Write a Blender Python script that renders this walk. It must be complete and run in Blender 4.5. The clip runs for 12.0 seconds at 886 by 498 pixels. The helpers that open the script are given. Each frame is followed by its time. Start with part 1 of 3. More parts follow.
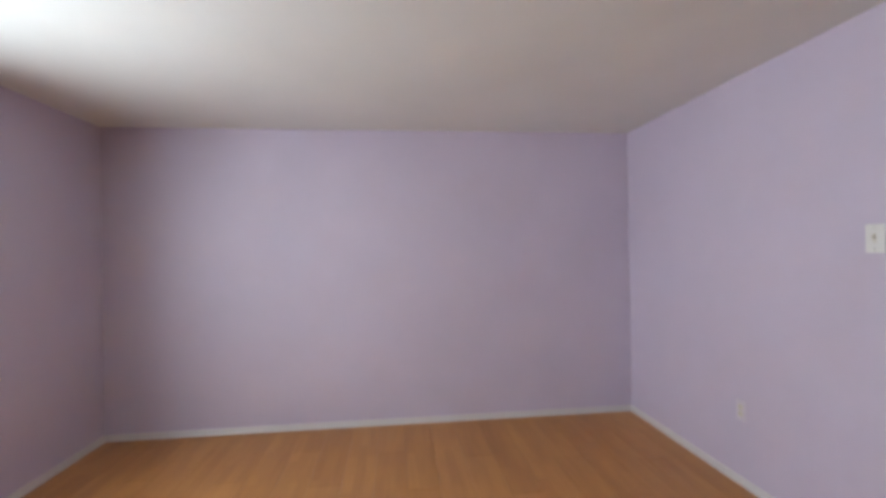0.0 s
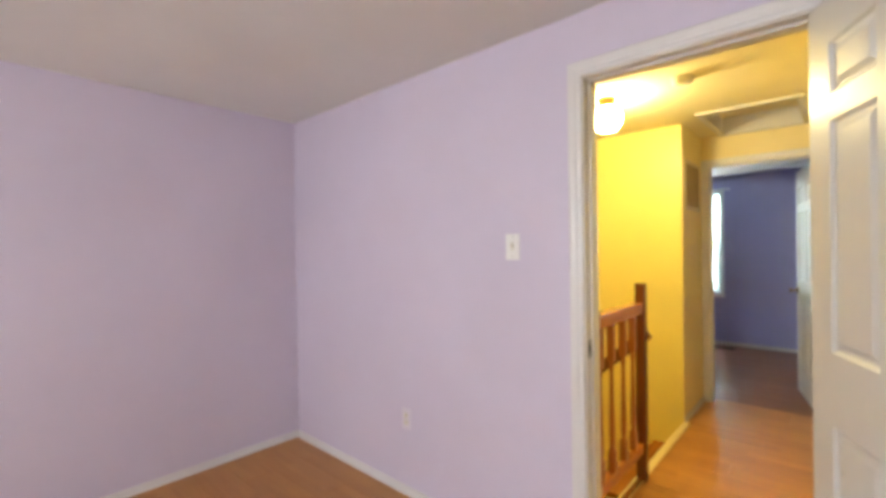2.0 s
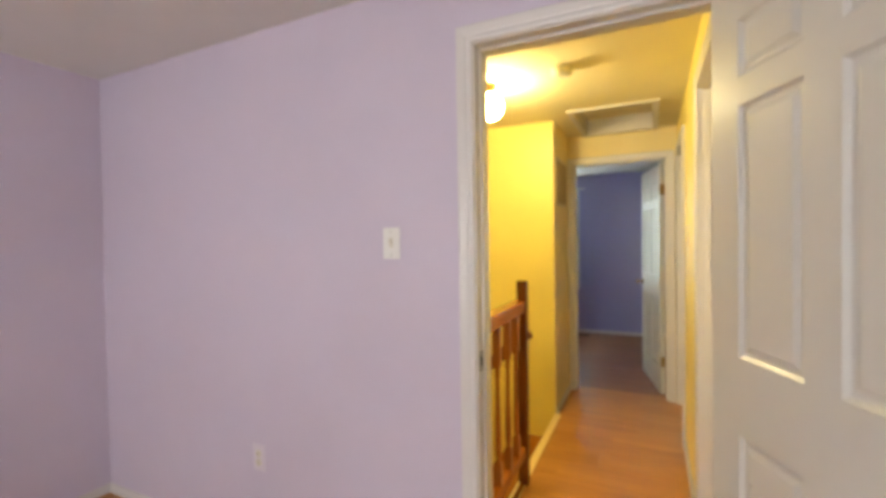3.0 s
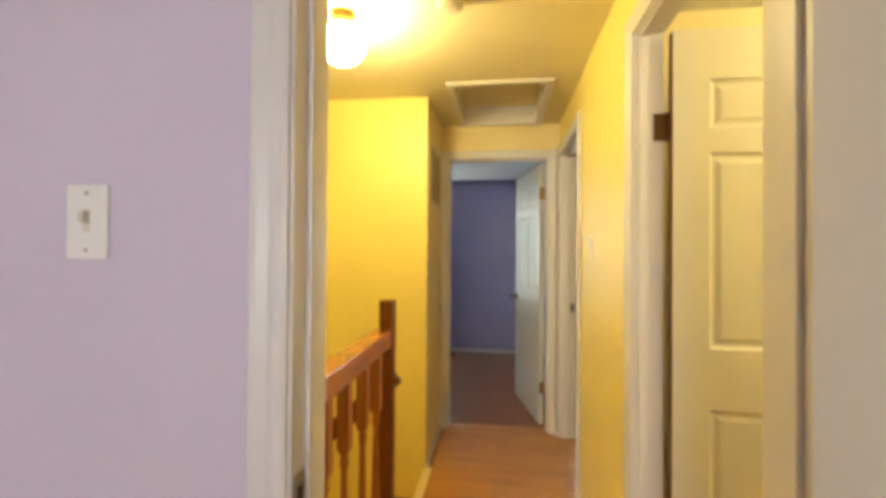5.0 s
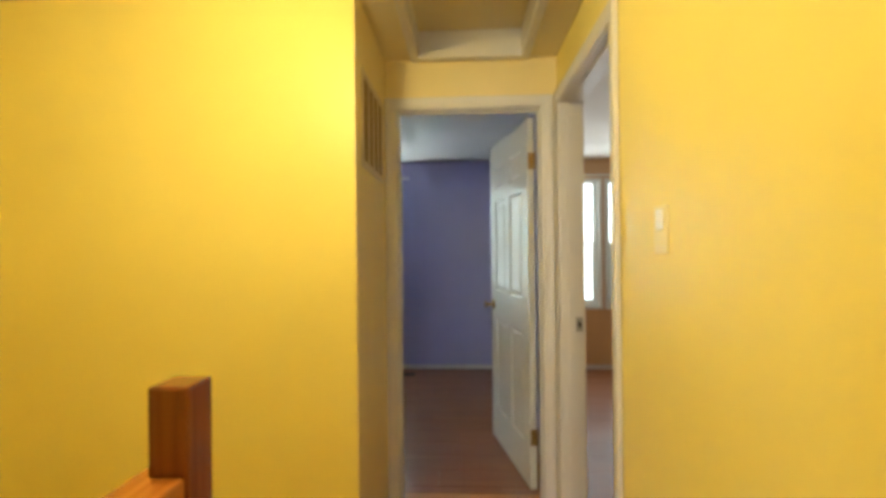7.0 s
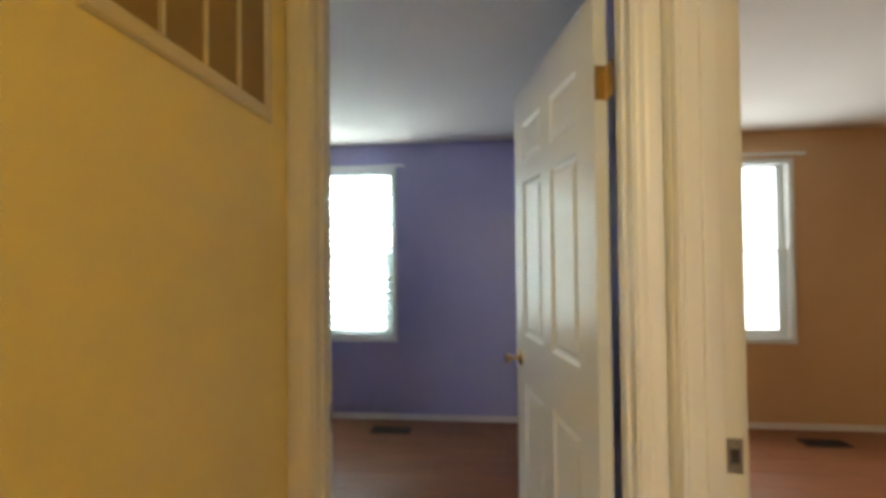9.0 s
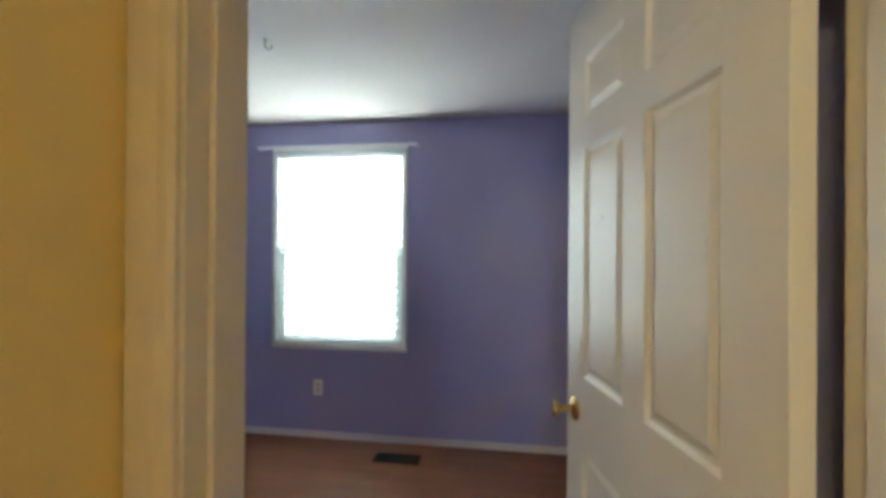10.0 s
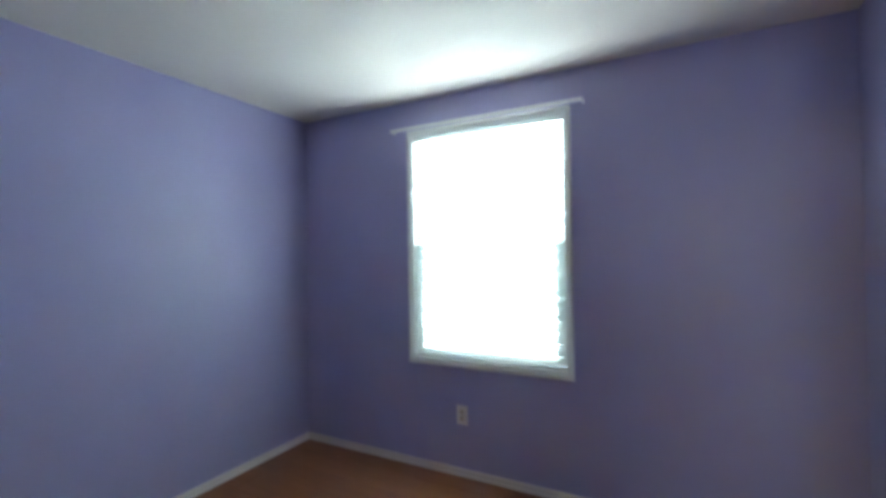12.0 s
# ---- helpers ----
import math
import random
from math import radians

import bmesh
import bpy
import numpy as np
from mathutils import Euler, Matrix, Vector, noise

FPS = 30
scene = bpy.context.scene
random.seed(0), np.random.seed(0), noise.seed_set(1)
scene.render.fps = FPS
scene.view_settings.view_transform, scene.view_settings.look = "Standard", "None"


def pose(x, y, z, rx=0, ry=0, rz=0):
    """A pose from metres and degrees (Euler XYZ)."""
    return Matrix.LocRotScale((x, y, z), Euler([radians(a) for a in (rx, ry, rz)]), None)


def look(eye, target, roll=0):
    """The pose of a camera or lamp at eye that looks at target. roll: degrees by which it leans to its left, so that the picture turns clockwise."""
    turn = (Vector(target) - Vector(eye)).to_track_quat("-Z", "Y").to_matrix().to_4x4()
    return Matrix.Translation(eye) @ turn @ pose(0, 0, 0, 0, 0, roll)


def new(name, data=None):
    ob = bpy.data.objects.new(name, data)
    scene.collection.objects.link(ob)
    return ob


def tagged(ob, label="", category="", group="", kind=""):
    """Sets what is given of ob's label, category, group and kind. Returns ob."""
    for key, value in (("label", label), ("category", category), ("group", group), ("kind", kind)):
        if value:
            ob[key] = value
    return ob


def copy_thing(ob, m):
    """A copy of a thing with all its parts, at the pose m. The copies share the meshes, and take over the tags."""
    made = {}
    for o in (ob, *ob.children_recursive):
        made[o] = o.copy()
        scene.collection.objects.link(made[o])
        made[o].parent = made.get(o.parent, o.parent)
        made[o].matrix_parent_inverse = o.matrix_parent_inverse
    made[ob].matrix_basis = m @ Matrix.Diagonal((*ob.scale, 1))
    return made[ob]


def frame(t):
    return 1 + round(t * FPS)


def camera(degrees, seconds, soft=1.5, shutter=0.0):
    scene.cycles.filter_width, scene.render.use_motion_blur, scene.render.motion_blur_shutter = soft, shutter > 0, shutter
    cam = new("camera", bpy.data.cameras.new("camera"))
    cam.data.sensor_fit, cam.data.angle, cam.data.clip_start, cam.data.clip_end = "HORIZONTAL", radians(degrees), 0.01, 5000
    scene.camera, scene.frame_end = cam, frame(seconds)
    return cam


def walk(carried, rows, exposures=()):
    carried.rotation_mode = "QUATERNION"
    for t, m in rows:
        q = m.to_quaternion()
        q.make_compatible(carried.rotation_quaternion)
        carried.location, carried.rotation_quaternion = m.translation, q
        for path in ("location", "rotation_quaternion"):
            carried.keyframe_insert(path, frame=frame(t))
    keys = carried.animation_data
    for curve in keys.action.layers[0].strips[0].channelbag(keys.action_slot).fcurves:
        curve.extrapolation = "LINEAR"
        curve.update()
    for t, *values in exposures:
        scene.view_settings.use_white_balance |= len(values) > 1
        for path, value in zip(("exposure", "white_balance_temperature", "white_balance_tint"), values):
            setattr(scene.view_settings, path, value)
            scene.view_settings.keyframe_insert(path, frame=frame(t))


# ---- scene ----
cam = camera(90.6, 12.0, soft=4.2)
PATH = [
    (0, (0.351, 0.146, 1.348), (-1.638, 0.36, 1.354), -1.0),
    (0.5, (0.191, 0.208, 1.355), (-1.728, 0.77, 1.344), -0.0),
    (1, (0.057, 0.268, 1.373), (-1.73, 1.165, 1.353), 0.4),
    (1.5, (-0.041, 0.324, 1.39), (-1.61, 1.564, 1.384), -0.1),
    (2, (-0.13, 0.401, 1.365), (-1.473, 1.884, 1.36), -0.8),
    (2.5, (-0.239, 0.537, 1.374), (-1.325, 2.215, 1.336), -1.3),
    (3, (-0.34, 0.67, 1.37), (-1.199, 2.475, 1.334), -0.9),
    (3.5, (-0.418, 0.805, 1.365), (-1.067, 2.697, 1.358), -0.0),
    (5.5, (-0.6, 1.717, 1.313), (-0.798, 3.707, 1.325), 0.1),
    (6, (-0.611, 1.981, 1.318), (-0.767, 3.975, 1.299), -0.2),
    (6.5, (-0.614, 2.239, 1.312), (-0.731, 4.235, 1.298), -0.4),
    (7, (-0.63, 2.512, 1.307), (-0.72, 4.51, 1.313), -0.6),
    (9, (-0.556, 3.752, 1.345), (-0.749, 5.742, 1.379), -0.6),
    (9.5, (-0.559, 4.043, 1.347), (-0.801, 6.028, 1.376), 0.3),
    (10, (-0.612, 4.321, 1.36), (-0.891, 6.301, 1.368), 0.4),
    (10.5, (-0.641, 4.572, 1.351), (-1.017, 6.536, 1.353), -0.4),
    (11, (-0.707, 4.74, 1.367), (-1.243, 6.667, 1.351), -0.8),
    (11.5, (-0.715, 4.916, 1.315), (-1.458, 6.773, 1.334), -1.0),
    (12, (-0.813, 4.998, 1.314), (-1.75, 6.765, 1.34), -0.8),
]
EXPOSURES = [(0.0, -0.25, 6150, 7), (0.5, -0.05, 6250, 8), (1.0, 0.1, 6350, 8), (2.0, 0.15, 6700, 9), (2.5, 0.05, 6850, 10), (3.5, -0.12, 7000, 11), (5.5, -0.1, 6950, 10),
             (7.0, -0.2, 6600, 8.5), (9.0, -0.15, 6950, 12), (10.5, -0.03, 6700, 13), (12.0, -0.03, 6400, 10)]
walk(cam, [(t, look(eye, target, roll)) for t, eye, target, roll in PATH], EXPOSURES)

# ---- light and colour settings ----
LAMP_A, LAMP_B, LAMP_O = 70.0, 91.0, 46.0
LAMP_HALL, LAMP_COLOUR = 160.0, (1.0, 0.835, 0.385, 1)
LILAC_C, YELLOW_C, BLUE_C = (0.615, 0.545, 0.65), (0.87, 0.73, 0.235), (0.375, 0.37, 0.605)
SLAT_TILT = 79.0
DOOR_A, DOOR_C, DOOR_E = -66.0, 0.0, 102.0

SKY = bpy.data.worlds.new("daylight")
scene.world = SKY
SKY.use_nodes = True
_n = SKY.node_tree.nodes
_s = _n.new("ShaderNodeTexSky")
_s.sky_type, _s.sun_disc, _s.sun_elevation, _s.sun_rotation = "NISHITA", False, radians(38), radians(200)
SKY.node_tree.links.new(_s.outputs[0], _n["Background"].inputs[0])
_n["Background"].inputs[1].default_value = 0.1


def window_light(name, x, y, z, wide, high, facing, watts, colour):
    """Sky light that comes in through one window opening."""
    lamp = bpy.data.lights.new(name, "AREA")
    lamp.shape, lamp.size, lamp.size_y, lamp.energy, lamp.color = "RECTANGLE", wide, high, watts, colour
    ob = new(name, lamp)
    ob.matrix_world = pose(x, y, z, 90 if facing > 0 else -90, 0, 0)
    return ob


DAY = (0.87, 0.95, 1.0)
window_light("window_light_lilac", -0.985, -2.135, 1.36, 1.1, 1.5, 1, LAMP_A, (0.88, 0.93, 1.0))
window_light("window_light_blue", -1.803, 7.51, 1.37, 0.94, 1.36, -1, LAMP_B, DAY)
window_light("window_light_tan", 0.89, 7.51, 1.36, 1.9, 1.5, -1, LAMP_O, DAY)

# ---- materials ----


def material(name):
    m = bpy.data.materials.new(name)
    m.use_nodes = True
    return m, m.node_tree.nodes, m.node_tree.links, m.node_tree.nodes["Principled BSDF"]


def noise_of(n, l, scale, detail=3.0, stretch=None):
    g = n.new("ShaderNodeNewGeometry")
    t = n.new("ShaderNodeTexNoise")
    t.inputs["Scale"].default_value, t.inputs["Detail"].default_value = scale, detail
    if stretch:
        v = n.new("ShaderNodeVectorMath")
        v.operation = "MULTIPLY"
        v.inputs[1].default_value = stretch
        l.new(g.outputs["Position"], v.inputs[0])
        l.new(v.outputs[0], t.inputs["Vector"])
    else:
        l.new(g.outputs["Position"], t.inputs["Vector"])
    return t.outputs["Fac"]


def ramp(n, l, fac, a, b, lo=0.3, hi=0.7):
    r = n.new("ShaderNodeValToRGB")
    r.color_ramp.elements[0].position, r.color_ramp.elements[1].position = lo, hi
    r.color_ramp.elements[0].color, r.color_ramp.elements[1].color = (*a, 1), (*b, 1)
    l.new(fac, r.inputs[0])
    return r.outputs[0]


def bump_of(n, l, bsdf, fac, strength, distance=0.002):
    b = n.new("ShaderNodeBump")
    b.inputs["Strength"].default_value, b.inputs["Distance"].default_value = strength, distance
    l.new(fac, b.inputs["Height"])
    l.new(b.outputs[0], bsdf.inputs["Normal"])


def shade(c, k):
    return tuple(min(1.0, v * k) for v in c)


def paint(name, colour, rough=0.5, vary=0.05, grain=260.0, relief=0.12, coat=0.0):
    """Rolled wall paint: faint roller stipple, uneven sheen and slow patchiness."""
    m, n, l, b = material(name)
    slow = noise_of(n, l, 1.7, 4.0)
    l.new(ramp(n, l, slow, shade(colour, 1 - vary), shade(colour, 1 + vary)), b.inputs["Base Color"])
    wear = n.new("ShaderNodeMapRange")
    wear.inputs["To Min"].default_value, wear.inputs["To Max"].default_value = rough - 0.06, rough + 0.08
    l.new(noise_of(n, l, 6.0, 3.0), wear.inputs["Value"])
    l.new(wear.outputs[0], b.inputs["Roughness"])
    bump_of(n, l, b, noise_of(n, l, grain, 2.0), relief, 0.001)
    return m


def metal(name, colour, rough):
    m, n, l, b = material(name)
    b.inputs["Metallic"].default_value = 1.0
    l.new(ramp(n, l, noise_of(n, l, 60.0), shade(colour, 0.8), colour), b.inputs["Base Color"])
    r = n.new("ShaderNodeMapRange")
    r.inputs["To Min"].default_value, r.inputs["To Max"].default_value = rough * 0.8, rough * 1.3
    l.new(noise_of(n, l, 35.0), r.inputs["Value"])
    l.new(r.outputs[0], b.inputs["Roughness"])
    return m


def wood(name, dark, light, rough, stretch):
    m, n, l, b = material(name)
    fine = noise_of(n, l, 1.0, 5.0, stretch)
    slow = noise_of(n, l, 2.2, 2.0)
    mix = n.new("ShaderNodeMath")
    mix.operation = "MULTIPLY_ADD"
    mix.inputs[1].default_value = 0.7
    half = n.new("ShaderNodeMath")
    half.operation = "MULTIPLY"
    half.inputs[1].default_value = 0.3
    l.new(slow, half.inputs[0])
    l.new(fine, mix.inputs[0])
    l.new(half.outputs[0], mix.inputs[2])
    l.new(ramp(n, l, mix.outputs[0], dark, light, 0.32, 0.68), b.inputs["Base Color"])
    b.inputs["Roughness"].default_value = rough
    bump_of(n, l, b, fine, 0.15, 0.001)
    return m


def laminate(name, dark, light):
    """Three-strip laminate whose strips run along x, each plank with a tone of its own."""
    m, n, l, b = material(name)
    g = n.new("ShaderNodeNewGeometry")
    br = n.new("ShaderNodeTexBrick")
    br.inputs["Scale"].default_value = 1.0
    br.inputs["Brick Width"].default_value, br.inputs["Row Height"].default_value = 0.43, 0.0633
    br.inputs["Mortar Size"].default_value = 0.0
    br.inputs["Color1"].default_value, br.inputs["Color2"].default_value = (0, 0, 0, 1), (1, 1, 1, 1)
    br.offset = 0.37
    l.new(g.outputs["Position"], br.inputs["Vector"])
    info = n.new("ShaderNodeObjectInfo")
    grain = noise_of(n, l, 1.0, 6.0, (3.0, 70.0, 3.0))
    cloud = noise_of(n, l, 1.0, 3.0, (1.6, 9.0, 1.0))
    total = None
    for socket, k in ((br.outputs["Color"], 0.15), (info.outputs["Random"], 0.14), (grain, 0.38), (cloud, 0.38)):
        t = n.new("ShaderNodeMath")
        t.operation = "MULTIPLY_ADD"
        t.inputs[1].default_value = k
        l.new(socket, t.inputs[0])
        if total:
            l.new(total, t.inputs[2])
        else:
            t.inputs[2].default_value = 0.0
        total = t.outputs[0]
    l.new(ramp(n, l, total, dark, light, 0.2, 0.85), b.inputs["Base Color"])
    r = n.new("ShaderNodeMapRange")
    r.inputs["To Min"].default_value, r.inputs["To Max"].default_value = 0.3, 0.46
    l.new(cloud, r.inputs["Value"])
    l.new(r.outputs[0], b.inputs["Roughness"])
    b.inputs["Specular IOR Level"].default_value = 0.4
    bump_of(n, l, b, grain, 0.08, 0.0005)
    return m


LILAC = paint("lilac_paint", LILAC_C, 0.55, 0.03)
YELLOW = paint("yellow_paint", YELLOW_C, 0.42, 0.035)
BLUE = paint("periwinkle_paint", BLUE_C, 0.37, 0.05)
TAN = paint("tan_paint", (0.63, 0.42, 0.23), 0.5, 0.05)
HALLCREAM = paint("pale_cream_yellow_paint", (0.82, 0.68, 0.34), 0.45, 0.04)
CREAM = paint("cream_paint", (0.72, 0.64, 0.42), 0.4, 0.05)
CEILING = paint("ceiling_paint", (0.75, 0.735, 0.69), 0.85, 0.03, 140.0, 0.35)
# off-white ceiling paint with the hall lamp's yellow light put into its colour
TINTEDCEILING = paint("lamp_tinted_ceiling_paint", (0.77, 0.69, 0.47), 0.8, 0.03, 140.0, 0.35)
TRIM = paint("white_trim_paint", (0.68, 0.655, 0.63), 0.36, 0.03, 90.0, 0.05)
DOORPAINT = paint("white_door_paint", (0.61, 0.60, 0.56), 0.3, 0.025, 120.0, 0.08)
PLASTIC = paint("white_plastic", (0.82, 0.81, 0.77), 0.3, 0.02, 50.0, 0.02)
IVORY = paint("ivory_plastic", (0.7, 0.66, 0.55), 0.35, 0.02, 50.0, 0.02)
VINYL = paint("window_vinyl", (0.8, 0.82, 0.8), 0.35, 0.02, 50.0, 0.02)


def let_through(mat, weight, colour):
    """Lets some daylight glow through a thin white plastic."""
    n, l = mat.node_tree.nodes, mat.node_tree.links
    t, mix = n.new("ShaderNodeBsdfTranslucent"), n.new("ShaderNodeMixShader")
    t.inputs["Color"].default_value = (*colour, 1)
    mix.inputs[0].default_value = weight
    l.new(n["Principled BSDF"].outputs[0], mix.inputs[1])
    l.new(t.outputs[0], mix.inputs[2])
    l.new(mix.outputs[0], n["Material Output"].inputs["Surface"])


let_through(VINYL, 0.14, (0.8, 0.92, 0.92))
SLAT = paint("blind_slat_vinyl", (0.82, 0.85, 0.83), 0.4, 0.02, 50.0, 0.02)
let_through(SLAT, 0.64, (0.86, 0.95, 0.94))
YELLOWED = paint("yellowed_plastic", (0.85, 0.76, 0.44), 0.35, 0.03)
LILACPLATE = paint("lilac_smeared_plastic", (0.69, 0.63, 0.69), 0.4, 0.03)
HOLE = paint("dark_slot", (0.03, 0.028, 0.025), 0.6, 0.1)
FILTER = paint("brown_filter", (0.27, 0.19, 0.11), 0.9, 0.2, 300.0, 0.5)
GRILLE = paint("grille_enamel", (0.62, 0.54, 0.42), 0.4, 0.05)
REGISTER = paint("brown_register_enamel", (0.022, 0.017, 0.014), 0.5, 0.2)
BRASS = metal("brass", (0.6, 0.42, 0.17), 0.24)
OLDBRASS = metal("aged_brass", (0.36, 0.24, 0.1), 0.38)
STEEL = metal("dull_steel", (0.42, 0.4, 0.36), 0.4)
DARKIRON = metal("dark_iron", (0.06, 0.05, 0.045), 0.45)
BRONZE = metal("brown_bronze", (0.13, 0.065, 0.03), 0.45)
OAK = wood("orange_stained_wood", (0.24, 0.072, 0.014), (0.42, 0.15, 0.032), 0.2, (60.0, 4.0, 60.0))
OAKV = wood("orange_stained_wood_upright", (0.22, 0.062, 0.018), (0.42, 0.14, 0.04), 0.32, (60.0, 60.0, 4.0))
NEWEL = wood("dark_red_stained_wood", (0.10, 0.022, 0.006), (0.20, 0.055, 0.014), 0.26, (60.0, 60.0, 4.0))
DARKRAIL = wood("dark_brown_wood", (0.10, 0.028, 0.012), (0.17, 0.055, 0.02), 0.35, (60.0, 4.0, 60.0))
LAMINATE = laminate("orange_laminate_floor", (0.32, 0.128, 0.034), (0.60, 0.29, 0.086))
# the same laminate about half as bright: the far bedrooms' shade in its colour
SHADEDLAMINATE = laminate("shaded_laminate_floor", (0.16, 0.057, 0.026), (0.32, 0.13, 0.06))
# brown wood that also carries the shade of the side door's hinge gap
SHADEDEDGE = wood("shaded_brown_door_edge", (0.10, 0.045, 0.016), (0.17, 0.08, 0.03), 0.6, (60.0, 60.0, 4.0))
SUBFLOOR = paint("joint_dark", (0.05, 0.025, 0.015), 0.8, 0.1)
GLASS, _gn, _gl, _gb = material("window_glass")
_gb.inputs["Base Color"].default_value = (0.93, 0.98, 0.96, 1)
_gb.inputs["Roughness"].default_value, _gb.inputs["Transmission Weight"].default_value, _gb.inputs["IOR"].default_value = 0.0, 1.0, 1.45
GLOBE, _gn, _gl, _gb = material("lit_opal_glass")
_gb.inputs["Base Color"].default_value = (0.9, 0.85, 0.75, 1)
_gb.inputs["Emission Color"].default_value = LAMP_COLOUR
_gb.inputs["Emission Strength"].default_value = LAMP_HALL

# ---- building helpers ----


def mesh_of(name, bm, mat, smooth=False):
    bmesh.ops.recalc_face_normals(bm, faces=bm.faces)
    me = bpy.data.meshes.new(name)
    bm.to_mesh(me)
    bm.free()
    me.materials.append(mat)
    if smooth:
        me.shade_smooth()
        me.set_sharp_from_angle(angle=radians(40))
    return me


def part(name, bm, mat, parent=None, label="", smooth=False, at=None):
    """Links a bmesh as one mesh object, under a thing or a part."""
    ob = new(name, mesh_of(name, bm, mat, smooth))
    if parent:
        ob.parent = parent
    if at:
        ob.matrix_basis = at
    if label:
        ob["label"] = label
    return ob


def empty(name, m, label, category, kind="", group=""):
    ob = new(name)
    ob.empty_display_size = 0.1
    ob.matrix_basis = m
    return tagged(ob, label, category, group, kind)


def add_box(bm, x0, x1, y0, y1, z0, z1, bevel=0.0):
    made = bmesh.ops.create_cube(bm, size=1, matrix=Matrix.LocRotScale(((x0 + x1) / 2, (y0 + y1) / 2, (z0 + z1) / 2), None, (x1 - x0, y1 - y0, z1 - z0)))
    if bevel:
        edges = list({e for v in made["verts"] for e in v.link_edges})
        bmesh.ops.bevel(bm, geom=edges, offset=bevel, segments=2, profile=0.6, affect="EDGES")
    return bm


def boxes(*rows, bevel=0.0):
    bm = bmesh.new()
    for r in rows:
        add_box(bm, *r, bevel=bevel)
    return bm


def lathe(profile, m=None, steps=28):
    """A turned shape round z from (radius, height) pairs."""
    bm = bmesh.new()
    rings = []
    for r, z in profile:
        if r < 1e-5:
            rings.append([bm.verts.new((0, 0, z))])
        else:
            rings.append([bm.verts.new((r * math.cos(2 * math.pi * i / steps), r * math.sin(2 * math.pi * i / steps), z)) for i in range(steps)])
    for a, b in zip(rings, rings[1:]):
        for i in range(steps):
            j = (i + 1) % steps
            ring = [a[i % len(a)], a[j % len(a)], b[j % len(b)], b[i % len(b)]]
            ring = list(dict.fromkeys(ring))
            if len(ring) > 2:
                bm.faces.new(ring)
    if m:
        bm.transform(m)
    return bm


def slab(name, axis, face, back, a0, a1, z0, z1, holes, mat, label, parent=None):
    """A wall from face to back across one axis, from a0 to a1 along the other, with holes (a0, a1, z0, z1) that go through."""
    us = sorted({a0, a1, *[h[0] for h in holes], *[h[1] for h in holes]})
    zs = sorted({z0, z1, *[h[2] for h in holes], *[h[3] for h in holes]})
    us, zs = [u for u in us if a0 <= u <= a1], [z for z in zs if z0 <= z <= z1]

    def solid(i, j):
        if not (0 <= i < len(us) - 1 and 0 <= j < len(zs) - 1):
            return False
        u, z = (us[i] + us[i + 1]) / 2, (zs[j] + zs[j + 1]) / 2
        return not any(h[0] < u < h[1] and h[2] < z < h[3] for h in holes)

    bm, seen = bmesh.new(), {}

    def v(u, d, z):
        k = (round(u, 5), round(d, 5), round(z, 5))
        if k not in seen:
            seen[k] = bm.verts.new((d, u, z) if axis == "x" else (u, d, z))
        return seen[k]

    for i in range(len(us) - 1):
        for j in range(len(zs) - 1):
            if not solid(i, j):
                continue
            p, q, r, s = us[i], us[i + 1], zs[j], zs[j + 1]
            for d in (face, back):
                bm.faces.new([v(p, d, r), v(q, d, r), v(q, d, s), v(p, d, s)])
            for (di, dj), ((ua, za), (ub, zb)) in {(-1, 0): ((p, r), (p, s)), (1, 0): ((q, r), (q, s)), (0, -1): ((p, r), (q, r)), (0, 1): ((p, s), (q, s))}.items():
                if not solid(i + di, j + dj):
                    bm.faces.new([v(ua, face, za), v(ub, face, zb), v(ub, back, zb), v(ua, back, za)])
    ob = part(name, bm, mat, parent)
    return tagged(ob, label, "wall", kind="structure")


CASE = ((0, 0), (0, 0.009), (0.008, 0.012), (0.02, 0.012), (0.026, 0.015), (0.043, 0.018), (0.052, 0.018), (0.056, 0.014), (0.056, 0))


def casing_bm(w, h, profile=CASE, foot=0.0):
    """Mitred trim round an opening of w by h, proud towards -y; foot: closed at the bottom too, when the opening starts there."""
    bm = bmesh.new()
    rings = []
    corners = [(0, 0, -1, 0), (0, h, -1, 1), (w, h, 1, 1), (w, 0, 1, 0)]
    if foot:
        corners = [(0, 0, -1, -1), (0, h, -1, 1), (w, h, 1, 1), (w, 0, 1, -1), (0, 0, -1, -1)]
    for x, z, sx, sz in corners:
        rings.append([bm.verts.new((x + sx * u, -d, z + sz * u)) for u, d in profile])
    for a, b in zip(rings, rings[1:]):
        for i in range(len(a)):
            j = (i + 1) % len(a)
            bm.faces.new([a[i], b[i], b[j], a[j]])
    if not foot:
        bm.faces.new(rings[0])
        bm.faces.new(rings[-1])
    bmesh.ops.remove_doubles(bm, verts=bm.verts, dist=1e-5)
    return bm


